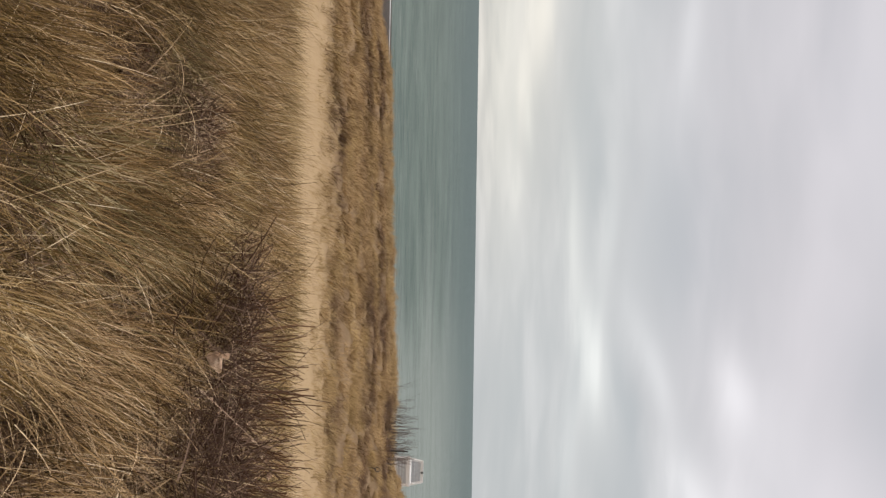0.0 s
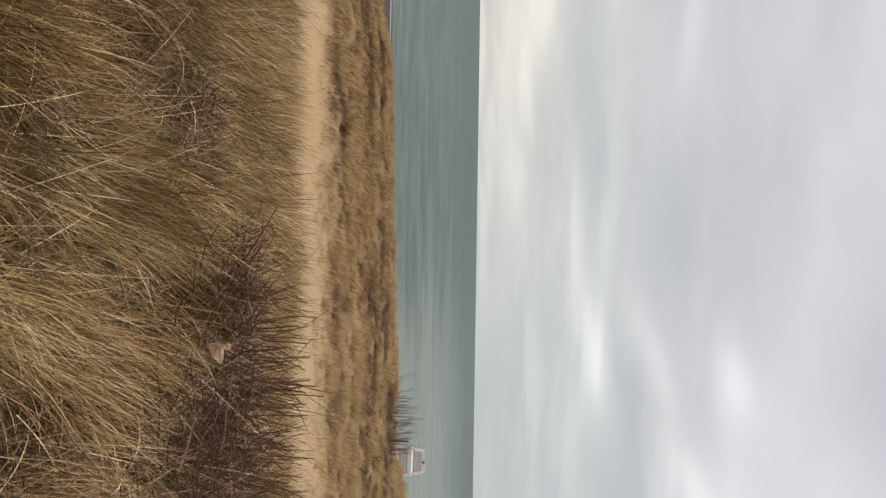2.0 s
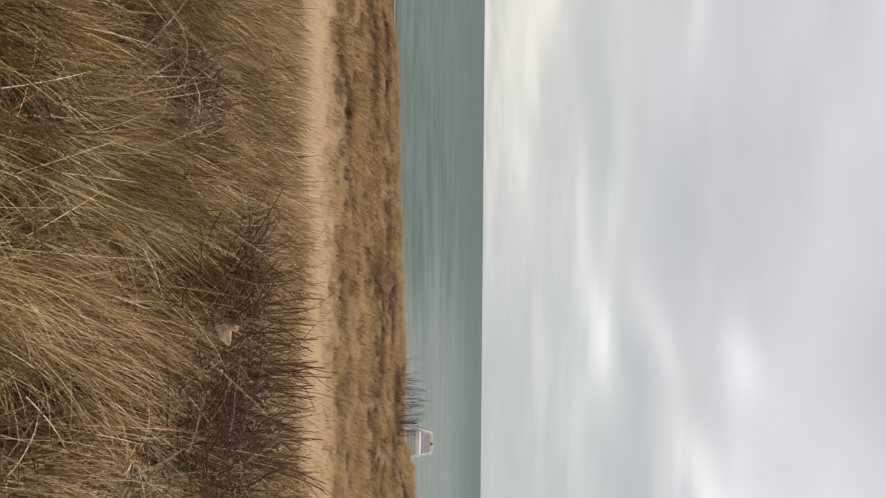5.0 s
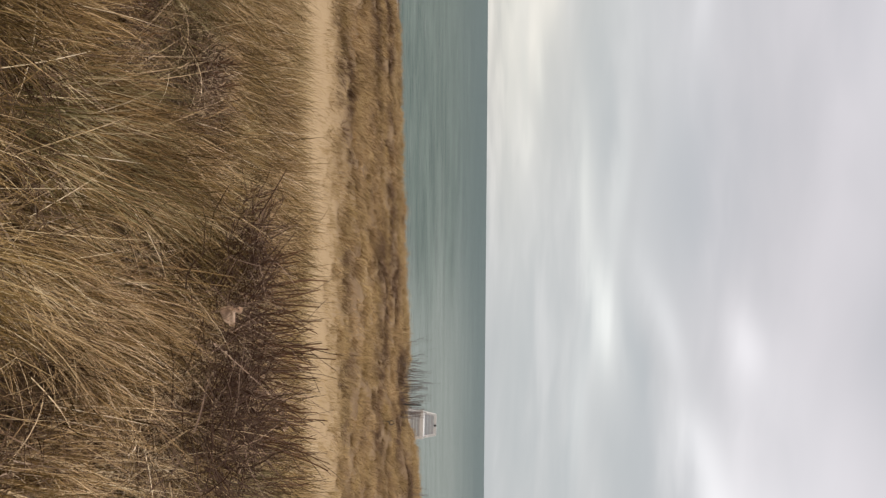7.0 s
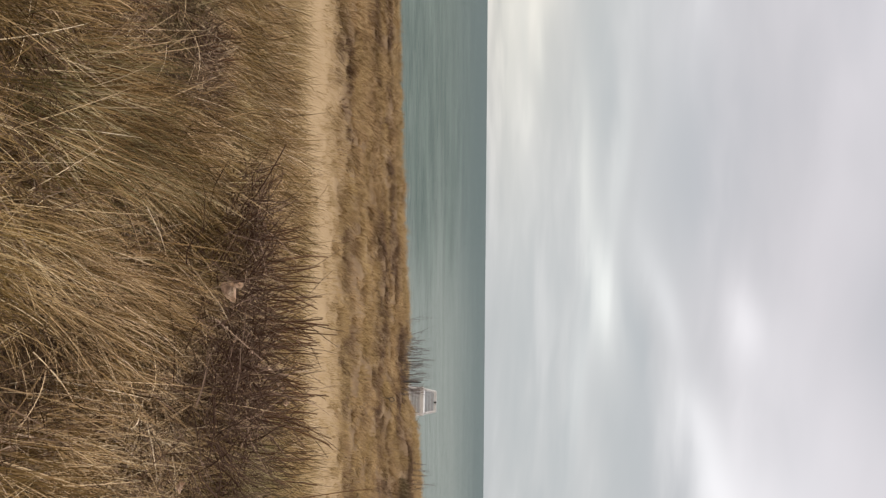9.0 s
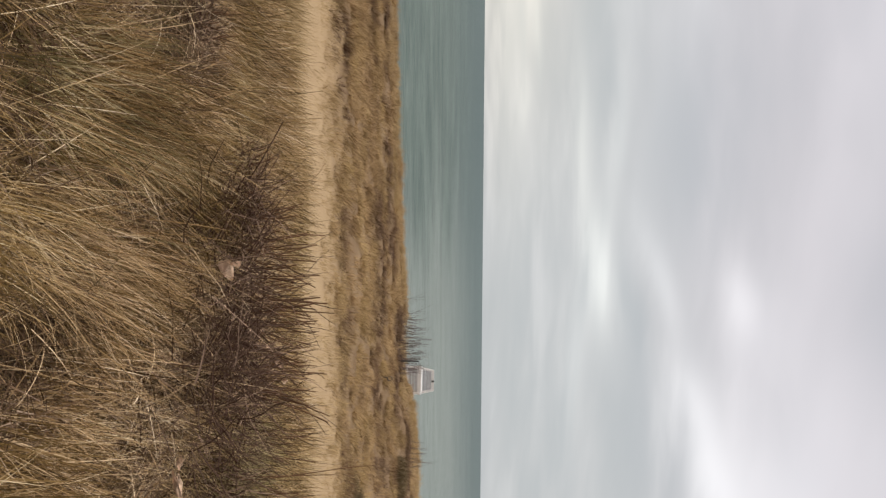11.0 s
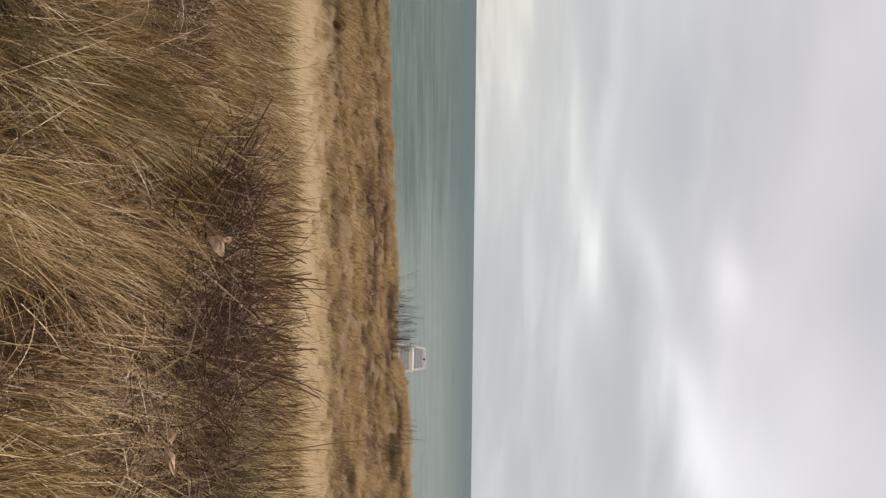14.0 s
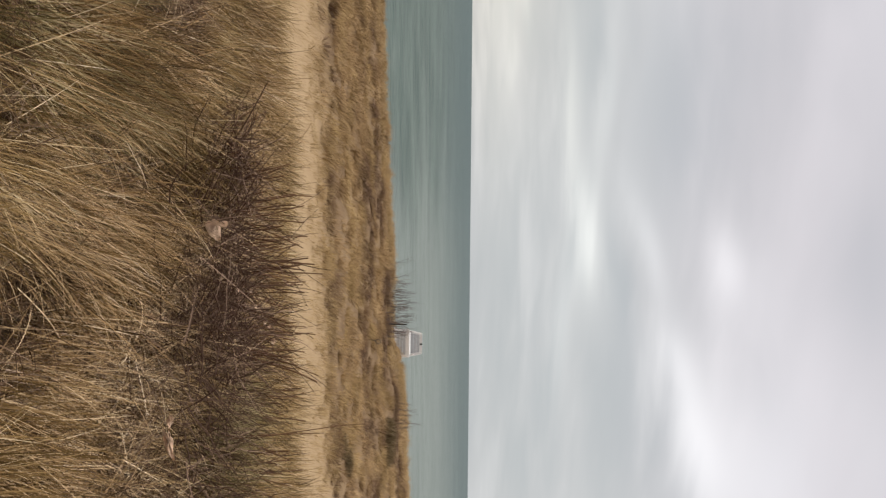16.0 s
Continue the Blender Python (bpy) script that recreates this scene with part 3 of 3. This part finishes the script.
scrub = []
for sx, sy, wide, tall, count in ((16.5, 37.4, 0.95, 0.85, 2000), (17.7, 37.8, 0.8, 0.7, 1300), (12.5, 27.2, 0.55, 0.36, 700), (13.6, 28.0, 0.6, 0.38, 700)):
    a, r = rng.uniform(0, 2 * math.pi, count), wide * np.sqrt(rng.uniform(0, 1, count))
    x, y = sx + r * np.cos(a), sy + 0.8 * r * np.sin(a)
    root = np.stack([x, y, ground(x, y) - 0.03 + rng.uniform(0, 0.35, count) * tall], -1)
    scrub.append(blades(root, tall * rng.uniform(0.4, 0.9, count) * (1.1 - 0.5 * r / wide), rng.uniform(0, 2 * math.pi, count), np.abs(rng.normal(0.3, 0.25, count)),
                        rng.normal(0.4, 0.4, count), rng.uniform(0.014, 0.026, count), 3, rng.uniform(0, 1, count), 0.2))
field("dune_grass", [tufts(4000, 0.6, 9.5, 40, 325, 11, 0.12, 0.48, 0.016, 2, lambda x, y: x == x)], mat_grass, "straw-coloured marram grass on the open dune")
field("dead_grass", [litter(14000, 0.4, 8.0, 38, 328, 0.36, 0.014, 2)], mat_shaded_litter, "grey-brown dead grass lying on the open dune")
field("low_brush", scrub, mat_scrub, "low dark olive-brown scrub on the far dune")

# ---- shrubs ----


def tube(bm, pts, radii, sides=5):
    """A tapered stem through the points."""
    last = None
    for k, (p, r) in enumerate(zip(pts, radii)):
        d = (pts[min(k + 1, len(pts) - 1)] - pts[max(k - 1, 0)]).normalized()
        u = d.orthogonal().normalized()
        v = d.cross(u)
        ring = [bm.verts.new(p + r * (math.cos(2 * math.pi * i / sides) * u + math.sin(2 * math.pi * i / sides) * v)) for i in range(sides)]
        if last:
            for i in range(sides):
                bm.faces.new((last[i], last[(i + 1) % sides], ring[(i + 1) % sides], ring[i]))
        last = ring
    bm.faces.new(last)


def wander(start, way, length, count, amount):
    """Points of a crooked line, with their ways."""
    pts, d = [start.copy()], way.normalized()
    for _ in range(count):
        d = (d + Vector([random.gauss(0, amount) for _ in range(3)])).normalized()
        pts.append(pts[-1] + d * (length / count))
    return pts


def height_at(x, y):
    return float(ground(x, y))


def shrub(x, y, wide, tall, stems, twigs, tilt, label, thick=0.0046, ahead=0.24, deep=0.32, crown=0.45):
    """Boughs that fork low into upright rods, over a tangle of fine twigs."""
    root = new("bare_shrub")
    root.location = (x, y, height_at(x, y))
    tagged(root, label, "shrub", group="shrubs in the grass")
    fine = bmesh.new()
    left = stems
    while left > 0:
        rods = min(left, random.choice((1, 2, 3, 4, 5)))
        left -= rods
        bx, by = random.gauss(0, wide * 0.5), random.gauss(0, wide * 0.28)
        start = Vector((bx, by, height_at(x + bx, y + by) - root.location.z - 0.03))
        way = Vector((tilt + bx * 0.30 + random.gauss(0, 0.12), random.gauss(0, 0.10), 1))
        fork = tall * random.uniform(0.22, 0.42)
        bough = wander(start, way, fork, 4, 0.06)
        heavy = thick * (0.75 + 0.24 * rods)
        bm = bmesh.new()
        tube(bm, bough, [heavy * (1.15 - 0.08 * k) for k in range(5)], 6)
        part("bough", bm, mat_stem, root)
        for j in range(rods):
            foot = bough[-1 - min(j, 2)].copy()
            up = (bough[-1] - bough[0]).normalized() + Vector((random.gauss(0, 0.13), random.gauss(0, 0.13), 0.30))
            pts = wander(foot, up, (tall - fork) * random.uniform(0.62, 1.0), 6, random.uniform(0.03, 0.09))
            r = thick * random.uniform(0.62, 1.0)
            bm = bmesh.new()
            tube(bm, pts, [r * (1.15 - 0.05 * k) for k in range(7)])
            part("stem", bm, mat_stem, root)
            for k in (1, 2, 3, 4, 5):
                if random.random() < 0.5:
                    side = (pts[k + 1] - pts[k]).normalized() + Vector([random.gauss(0, 0.42) for _ in range(3)])
                    q = wander(pts[k], side, tall * random.uniform(0.10, 0.30), 3, 0.12)
                    tube(fine, q, [r * 0.6, r * 0.55, r * 0.45, r * 0.3], 4)
    for _ in range(twigs):
        bx, by = random.gauss(0, wide * 0.6), random.gauss(-ahead, deep)
        start = Vector((bx, by, height_at(x + bx, y + by) - root.location.z + random.uniform(0, tall * crown)))
        way = Vector((random.gauss(0, 0.75), random.gauss(0, 0.6), random.uniform(-0.1, 1.0)))
        q = wander(start, way, tall * random.uniform(0.2, 0.55), 4, 0.2)
        r = thick * random.uniform(0.32, 0.85)
        tube(fine, q, [r, r * 0.9, r * 0.8, r * 0.65, r * 0.4], 3)
    tagged(part("fine_branching", fine, mat_twig, root), kind="stuff")
    return root


random.seed(5)
shrub(0.28, 4.28, 0.24, 0.62, 30, 700, -0.30, "small leafless shrub leaning out over the grass", ahead=0.05, deep=0.14, crown=0.72)
shrub(0.70, 4.35, 0.34, 0.93, 34, 640, 0.0, "leafless purple-brown shrub with upright stems in dune grass", ahead=0.32)
shrub(1.16, 4.25, 0.30, 0.94, 40, 900, 0.05, "dense dark leafless shrub with thick upright stems", ahead=0.4, thick=0.0050)
shrub(1.75, 4.50, 0.34, 0.74, 18, 760, 0.1, "thin low leafless shrub half buried in grass", ahead=0.5)
shrub(-0.73, 4.22, 0.12, 0.36, 10, 260, 0.0, "tiny dark leafless shrub in a hollow of the grass", ahead=0.08, deep=0.10)
shrub(-0.80, 3.38, 0.11, 0.30, 8, 220, 0.0, "tiny dark leafless shrub in a hollow of the grass", ahead=0.08, deep=0.10)
shrub(2.3, 4.5, 0.34, 0.70, 30, 800, 0.1, "thin low leafless shrub half buried in grass", ahead=0.45)


def lone_stem(name, pts, thick, mat, label, category):
    """One stalk or twig through the points, tapering to its tip, its foot in the ground."""
    root = new(name)
    root.location = (pts[0][0], pts[0][1], height_at(pts[0][0], pts[0][1]))
    path = [Vector((0, 0, -0.03))] + [Vector(p) - root.location for p in pts]
    smooth = []
    for k in range(len(path) - 1):
        a, b, c, d = path[max(k - 1, 0)], path[k], path[k + 1], path[min(k + 2, len(path) - 1)]
        for j in range(4):
            u = j / 4
            smooth.append(b + 0.5 * u * ((c - a) + u * (2 * a - 5 * b + 4 * c - d + u * (3 * (b - c) + d - a))))
    smooth.append(path[-1])
    bm = bmesh.new()
    tube(bm, smooth, [thick * (1 - 0.6 * k / len(smooth)) for k in range(len(smooth))], 6)
    part("stem", bm, mat, root)
    return tagged(root, label, category)


mat_stalk = material("dry_stalk", bark_look((0.26, 0.165, 0.085), (0.46, 0.31, 0.17)))
lone_stem("lone_twig", [(0.30, 4.22, 0.02), (0.20, 4.17, 0.20), (0.08, 4.13, 0.31), (-0.05, 4.14, 0.39), (-0.18, 4.16, 0.46)], 0.0062, mat_twig,
          "single long dark twig leaning out of the grass", "twig")
lone_stem("bent_stalk", [(0.30, 4.30, 0.05), (0.22, 4.24, 0.50), (0.16, 4.25, 0.58), (0.10, 4.26, 0.64), (0.05, 4.26, 0.67)], 0.0036, mat_stalk,
          "pale dry stalk bent over above the shrub", "stalk")
lone_stem("bent_stalk", [(0.28, 4.26, 0.05), (0.25, 4.22, 0.46), (0.20, 4.22, 0.54), (0.17, 4.22, 0.60), (0.15, 4.22, 0.63)], 0.0032, mat_stalk,
          "pale dry stalk bent over above the shrub", "stalk")
lone_stem("tall_stalk", [(1.85, 3.96, 0.0), (1.83, 3.98, 0.36), (1.823, 4.05, 0.59), (1.804, 4.10, 0.81), (1.80, 4.13, 0.96)], 0.0042, mat_stem,
          "tall thin brown stalk rising from grass and shrubs", "stalk")
lone_stem("tall_stalk", [(1.82, 3.95, 0.0), (1.825, 4.0, 0.40), (1.832, 4.04, 0.56), (1.838, 4.075, 0.74)], 0.0044, mat_stem,
          "short straight brown stalk beside a taller one", "stalk")


def dried_leaf(x, y, z, size, turn_to, stretch=1.0):
    """A curled, lobed leaf with a stalk."""
    root = new("dried_leaf")
    root.matrix_world = Matrix.Translation((x, y, z)) @ turn_to
    tagged(root, "curled pinkish-brown dried leaf caught in the twigs", "leaf", group="dried leaves")
    bm = bmesh.new()
    rows, cols = 9, 24
    centre = bm.verts.new((0, 0, 0))
    last = [centre]
    for i in range(1, rows):
        s = i / (rows - 1)
        ring = []
        for j in range(cols):
            a = 2 * math.pi * j / cols
            lobe = 0.58 + 0.42 * abs(math.cos(2.5 * a)) ** 0.7
            rr = size * 0.5 * s * (1 + (lobe - 1) * s)
            px, py = rr * math.cos(a), rr * math.sin(a) * stretch
            pz = size * (0.30 * s * s * math.cos(2 * a + 0.5) + 0.12 * s * s + 0.09 * math.sin(5 * a) * s + random.gauss(0, 0.022))
            ring.append(bm.verts.new((px, py, pz)))
        for j in range(cols):
            k = (j + 1) % cols
            if len(last) == 1:
                bm.faces.new((centre, ring[j], ring[k]))
            else:
                bm.faces.new((last[j], ring[j], ring[k], last[k]))
        last = ring
    bmesh.ops.solidify(bm, geom=bm.faces[:], thickness=0.0012)
    blade = part("blade", bm, mat_leaf, root)
    for p in blade.data.polygons:
        p.use_smooth = True
    bm = bmesh.new()
    tube(bm, wander(Vector((size * 0.4, 0, 0.02)), Vector((1, 0.2, -0.2)), size * 0.6, 4, 0.2), [0.0018] * 5, 5)
    part("stalk", bm, mat_stem, root)
    return root


# ---- the far dune: stand and saplings ----


def box(bm, size, m):
    g = bmesh.ops.create_cube(bm, size=1.0, matrix=m @ Matrix.Diagonal((*size, 1)))
    edges = list({e for v in g["verts"] for e in v.link_edges})
    bmesh.ops.bevel(bm, geom=edges, offset=min(size) * 0.12, segments=1, affect="EDGES")


def beam(a, b, thick, wide):
    """A squared timber from a to b."""
    bm = bmesh.new()
    a, b = Vector(a), Vector(b)
    turn = (b - a).to_track_quat("Z", "Y").to_matrix().to_4x4()
    box(bm, (thick, wide, (b - a).length), Matrix.Translation((a + b) / 2) @ turn)
    return bm


def lifeguard_chair(x, y, turn_to, tall):
    root = new("lifeguard_chair")
    root.location, root.rotation_euler = (x, y, height_at(x, y) - 0.05), (0, 0, turn_to)
    tagged(root, "weathered white wooden lifeguard chair behind the dune crest", "lifeguard chair")
    low, seat, top = 0.98, 0.86, 0.68            # half-widths at the foot, the seat and the top
    mid = tall - 0.88
    for sx in (-1, 1):
        for sy in (-1, 1):
            part("leg", beam((sx * low, sy * 0.75, 0), (sx * seat, sy * 0.45, mid), 0.15, 0.15), mat_paint, root)
        part("back_post", beam((sx * seat, 0.45, mid), (sx * top, 0.55, tall), 0.16, 0.14), mat_paint, root)
        part("side_rail", beam((sx * (seat + 0.05), -0.75, mid - 0.02), (sx * (seat + 0.05), 0.60, mid - 0.02), 0.05, 0.13), mat_paint, root)
        part("armrest", beam((sx * (seat - 0.06), -0.5, mid + 0.35), (sx * (seat - 0.08), 0.5, mid + 0.35), 0.05, 0.10), mat_paint, root)
        part("arm_post", beam((sx * (seat - 0.06), -0.42, mid), (sx * (seat - 0.06), -0.42, mid + 0.35), 0.07, 0.07), mat_paint, root)
    part("seat_beam", beam((-seat - 0.14, -0.5, mid), (seat + 0.14, -0.5, mid), 0.07, 0.24), mat_paint, root)
    part("seat_beam", beam((-seat - 0.14, 0.5, mid), (seat + 0.14, 0.5, mid), 0.07, 0.13), mat_paint, root)
    for k in range(6):
        part("seat_board", beam((-seat, -0.40 + 0.16 * k, mid + 0.135), (seat, -0.40 + 0.16 * k, mid + 0.135), 0.14, 0.03), mat_paint, root)
    for k in range(3):
        part("backrest_board", beam((-seat + 0.14, 0.50, mid + 0.26 + 0.2 * k), (seat - 0.14 - 0.04 * k, 0.50, mid + 0.26 + 0.2 * k), 0.03, 0.18), mat_grey_board, root, "grey weathered board")
    part("top_rail", beam((-top - 0.06, 0.55, tall), (top + 0.06, 0.55, tall), 0.06, 0.20), mat_paint, root)
    part("lower_rail", beam((-low - 0.02, -0.72, mid - 0.85), (low + 0.02, -0.72, mid - 0.85), 0.06, 0.14), mat_paint, root)
    for k in range(5):
        z = mid - 0.22 - 0.20 * k
        if z > 0.1:
            h = low + (seat - low) * z / mid
            part("front_board", beam((-h, -0.45 - 0.3 * (1 - z / mid), z), (h, -0.45 - 0.3 * (1 - z / mid), z), 0.03, 0.185), mat_grey_board, root, "grey weathered board")
    bm = bmesh.new()
    box(bm, (0.13, 0.10, 0.16), Matrix.Translation((0.06, 0.46, tall + 0.02)))
    part("lamp_box", bm, mat_dark, root, "small dark box fixed to the top rail")
    return root


mat_grey_board = material("grey_board", plain_look((0.38, 0.375, 0.375), 0.8, 6.0))
HUT_TURN, HUT_FAR = radians(16.87), 53.0
hx, hy = HUT_FAR * math.sin(HUT_TURN), HUT_FAR * math.cos(HUT_TURN)
lifeguard_chair(hx, hy, -HUT_TURN, -1.95 - height_at(hx, hy))


def sapling(turn_deg, far, tall, limbs):
    a = radians(turn_deg)
    x, y = far * math.sin(a), far * math.cos(a)
    root = new("bare_sapling")
    root.location = (x, y, height_at(x, y) - 0.05)
    tagged(root, "thin leafless sapling on the dune crest", "sapling", group="saplings on the crest")
    bm = bmesh.new()
    pts = wander(Vector((0, 0, 0)), Vector((random.gauss(0, 0.1), 0, 1)), tall, 8, 0.06)
    tube(bm, pts, [0.010 * (1.1 - 0.10 * k) for k in range(9)])
    part("trunk", bm, mat_sapling, root)
    bm = bmesh.new()
    for _ in range(limbs):
        k = random.randint(0, 5)
        q = wander(pts[k], Vector((random.gauss(0, 0.13), random.gauss(0, 0.13), 1)), tall * random.uniform(0.25, 0.55), 4, 0.06)
        tube(bm, q, [0.0055, 0.005, 0.0045, 0.004, 0.003], 4)
    tagged(part("fine_branching", bm, mat_sapling, root), kind="stuff")
    return root


random.seed(11)
for deg, tall in ((10.9, 1.35), (12.0, 1.65), (12.3, 1.1), (12.5, 1.2), (12.8, 1.25), (13.1, 1.0), (13.4, 1.1), (13.6, 1.35), (13.9, 1.2), (14.1, 1.3), (14.4, 1.2), (14.6, 1.25),
                  (14.9, 1.3), (15.1, 1.1), (15.4, 1.3), (15.7, 1.3), (16.0, 1.3), (16.3, 1.1), (21.4, 0.9), (21.9, 1.0), (22.3, 1.2), (22.6, 0.9), (22.9, 1.3), (23.3, 1.1)):
    for aside in ((0.0, 0.14, -0.12) if 12 < deg < 17 else (0.0,)):
        sapling(deg + aside, random.uniform(43.5, 46.0), (1.55 if deg < 17 else 1.25) * tall * (1.0 if aside == 0 else random.uniform(0.6, 0.95)), 9)

pole = new("post")
px, py = 45.2 * math.sin(radians(15.42)), 45.2 * math.cos(radians(15.42))
pole.location = (px, py, height_at(px, py) - 0.2)
tagged(pole, "short dark weathered wooden post on the crest", "post")
bm = bmesh.new()
tube(bm, [Vector((0, 0, 0)), Vector((0.01, 0, 0.7)), Vector((0.02, 0, 1.35)), Vector((0.02, 0, 1.42))], [0.055, 0.052, 0.045, 0.03], 8)
part("shaft", bm, mat_post, pole)

lx, ly = 37.6 * math.sin(radians(16.78)), 37.6 * math.cos(radians(16.78))
loop = new("root_loop")
loop.location = (lx, ly, height_at(lx, ly) + 0.50)
bm = bmesh.new()
tube(bm, [Vector((0.11 * math.cos(a), 0.04 * math.sin(2 * a), 0.12 * math.sin(a))) for a in np.linspace(-1.9, 4.2, 14)], [0.030 - 0.001 * k for k in range(14)], 6)
part("bough", bm, mat_post, loop)
bm = bmesh.new()
tube(bm, [Vector((-0.03, 0, -0.72)), Vector((-0.07, 0.01, -0.40)), Vector((-0.04, 0, -0.10))], [0.024, 0.022, 0.022], 6)
part("stump", bm, mat_post, loop)
tagged(loop, "small dark looped root standing out of the dune", "root")

random.seed(3)
dried_leaf(0.545, 3.56, 0.345, 0.13, pose(0, 0, 0, 58, 24, 35), 0.85)
dried_leaf(1.35, 2.86, 0.345, 0.15, pose(0, 0, 0, 62, -8, 5), 0.26)
dried_leaf(1.275, 2.88, 0.35, 0.06, pose(0, 0, 0, 55, 15, -20), 0.5)
dried_leaf(1.23, 4.2, 0.40, 0.045, pose(0, 0, 0, 60, 10, 80))
dried_leaf(1.32, 4.2, 0.43, 0.04, pose(0, 0, 0, 80, 30, 20))
dried_leaf(1.02, 4.15, 0.22, 0.04, pose(0, 0, 0, 40, 30, 120))

for _ in range(20):
    x = random.uniform(0.7, 1.6)
    dried_leaf(x, random.uniform(3.7, 4.2), height_at(x, 4.1) + random.uniform(0.2, 0.62), random.uniform(0.022, 0.042),
               pose(0, 0, 0, random.uniform(20, 90), random.uniform(-40, 40), random.uniform(0, 360)), random.uniform(0.4, 1))

# foam along the waterline
xs = np.arange(-90, 60, 0.5)
ys = 72.2 + 2.5 * (rough(xs * 0.06, xs * 0, 51) - 0.5)
wd = 0.10 + 0.25 * lattice(xs * 0.4, xs * 0, 53)
zz = np.full_like(xs, SEA + 0.16)
v = np.stack([np.stack([xs, ys - wd, zz], -1), np.stack([xs, ys, zz + 0.06], -1), np.stack([xs, ys + wd, zz - 0.05], -1)], 1).reshape(-1, 3)
b = np.arange(len(xs) - 1) * 3
f = np.concatenate([np.stack([b, b + 3, b + 4, b + 1], -1), np.stack([b + 1, b + 4, b + 5, b + 2], -1)])
tagged(part("surf", quads("surf", v, f), mat_foam, None), "thin line of white surf along the beach", "surf", kind="structure")
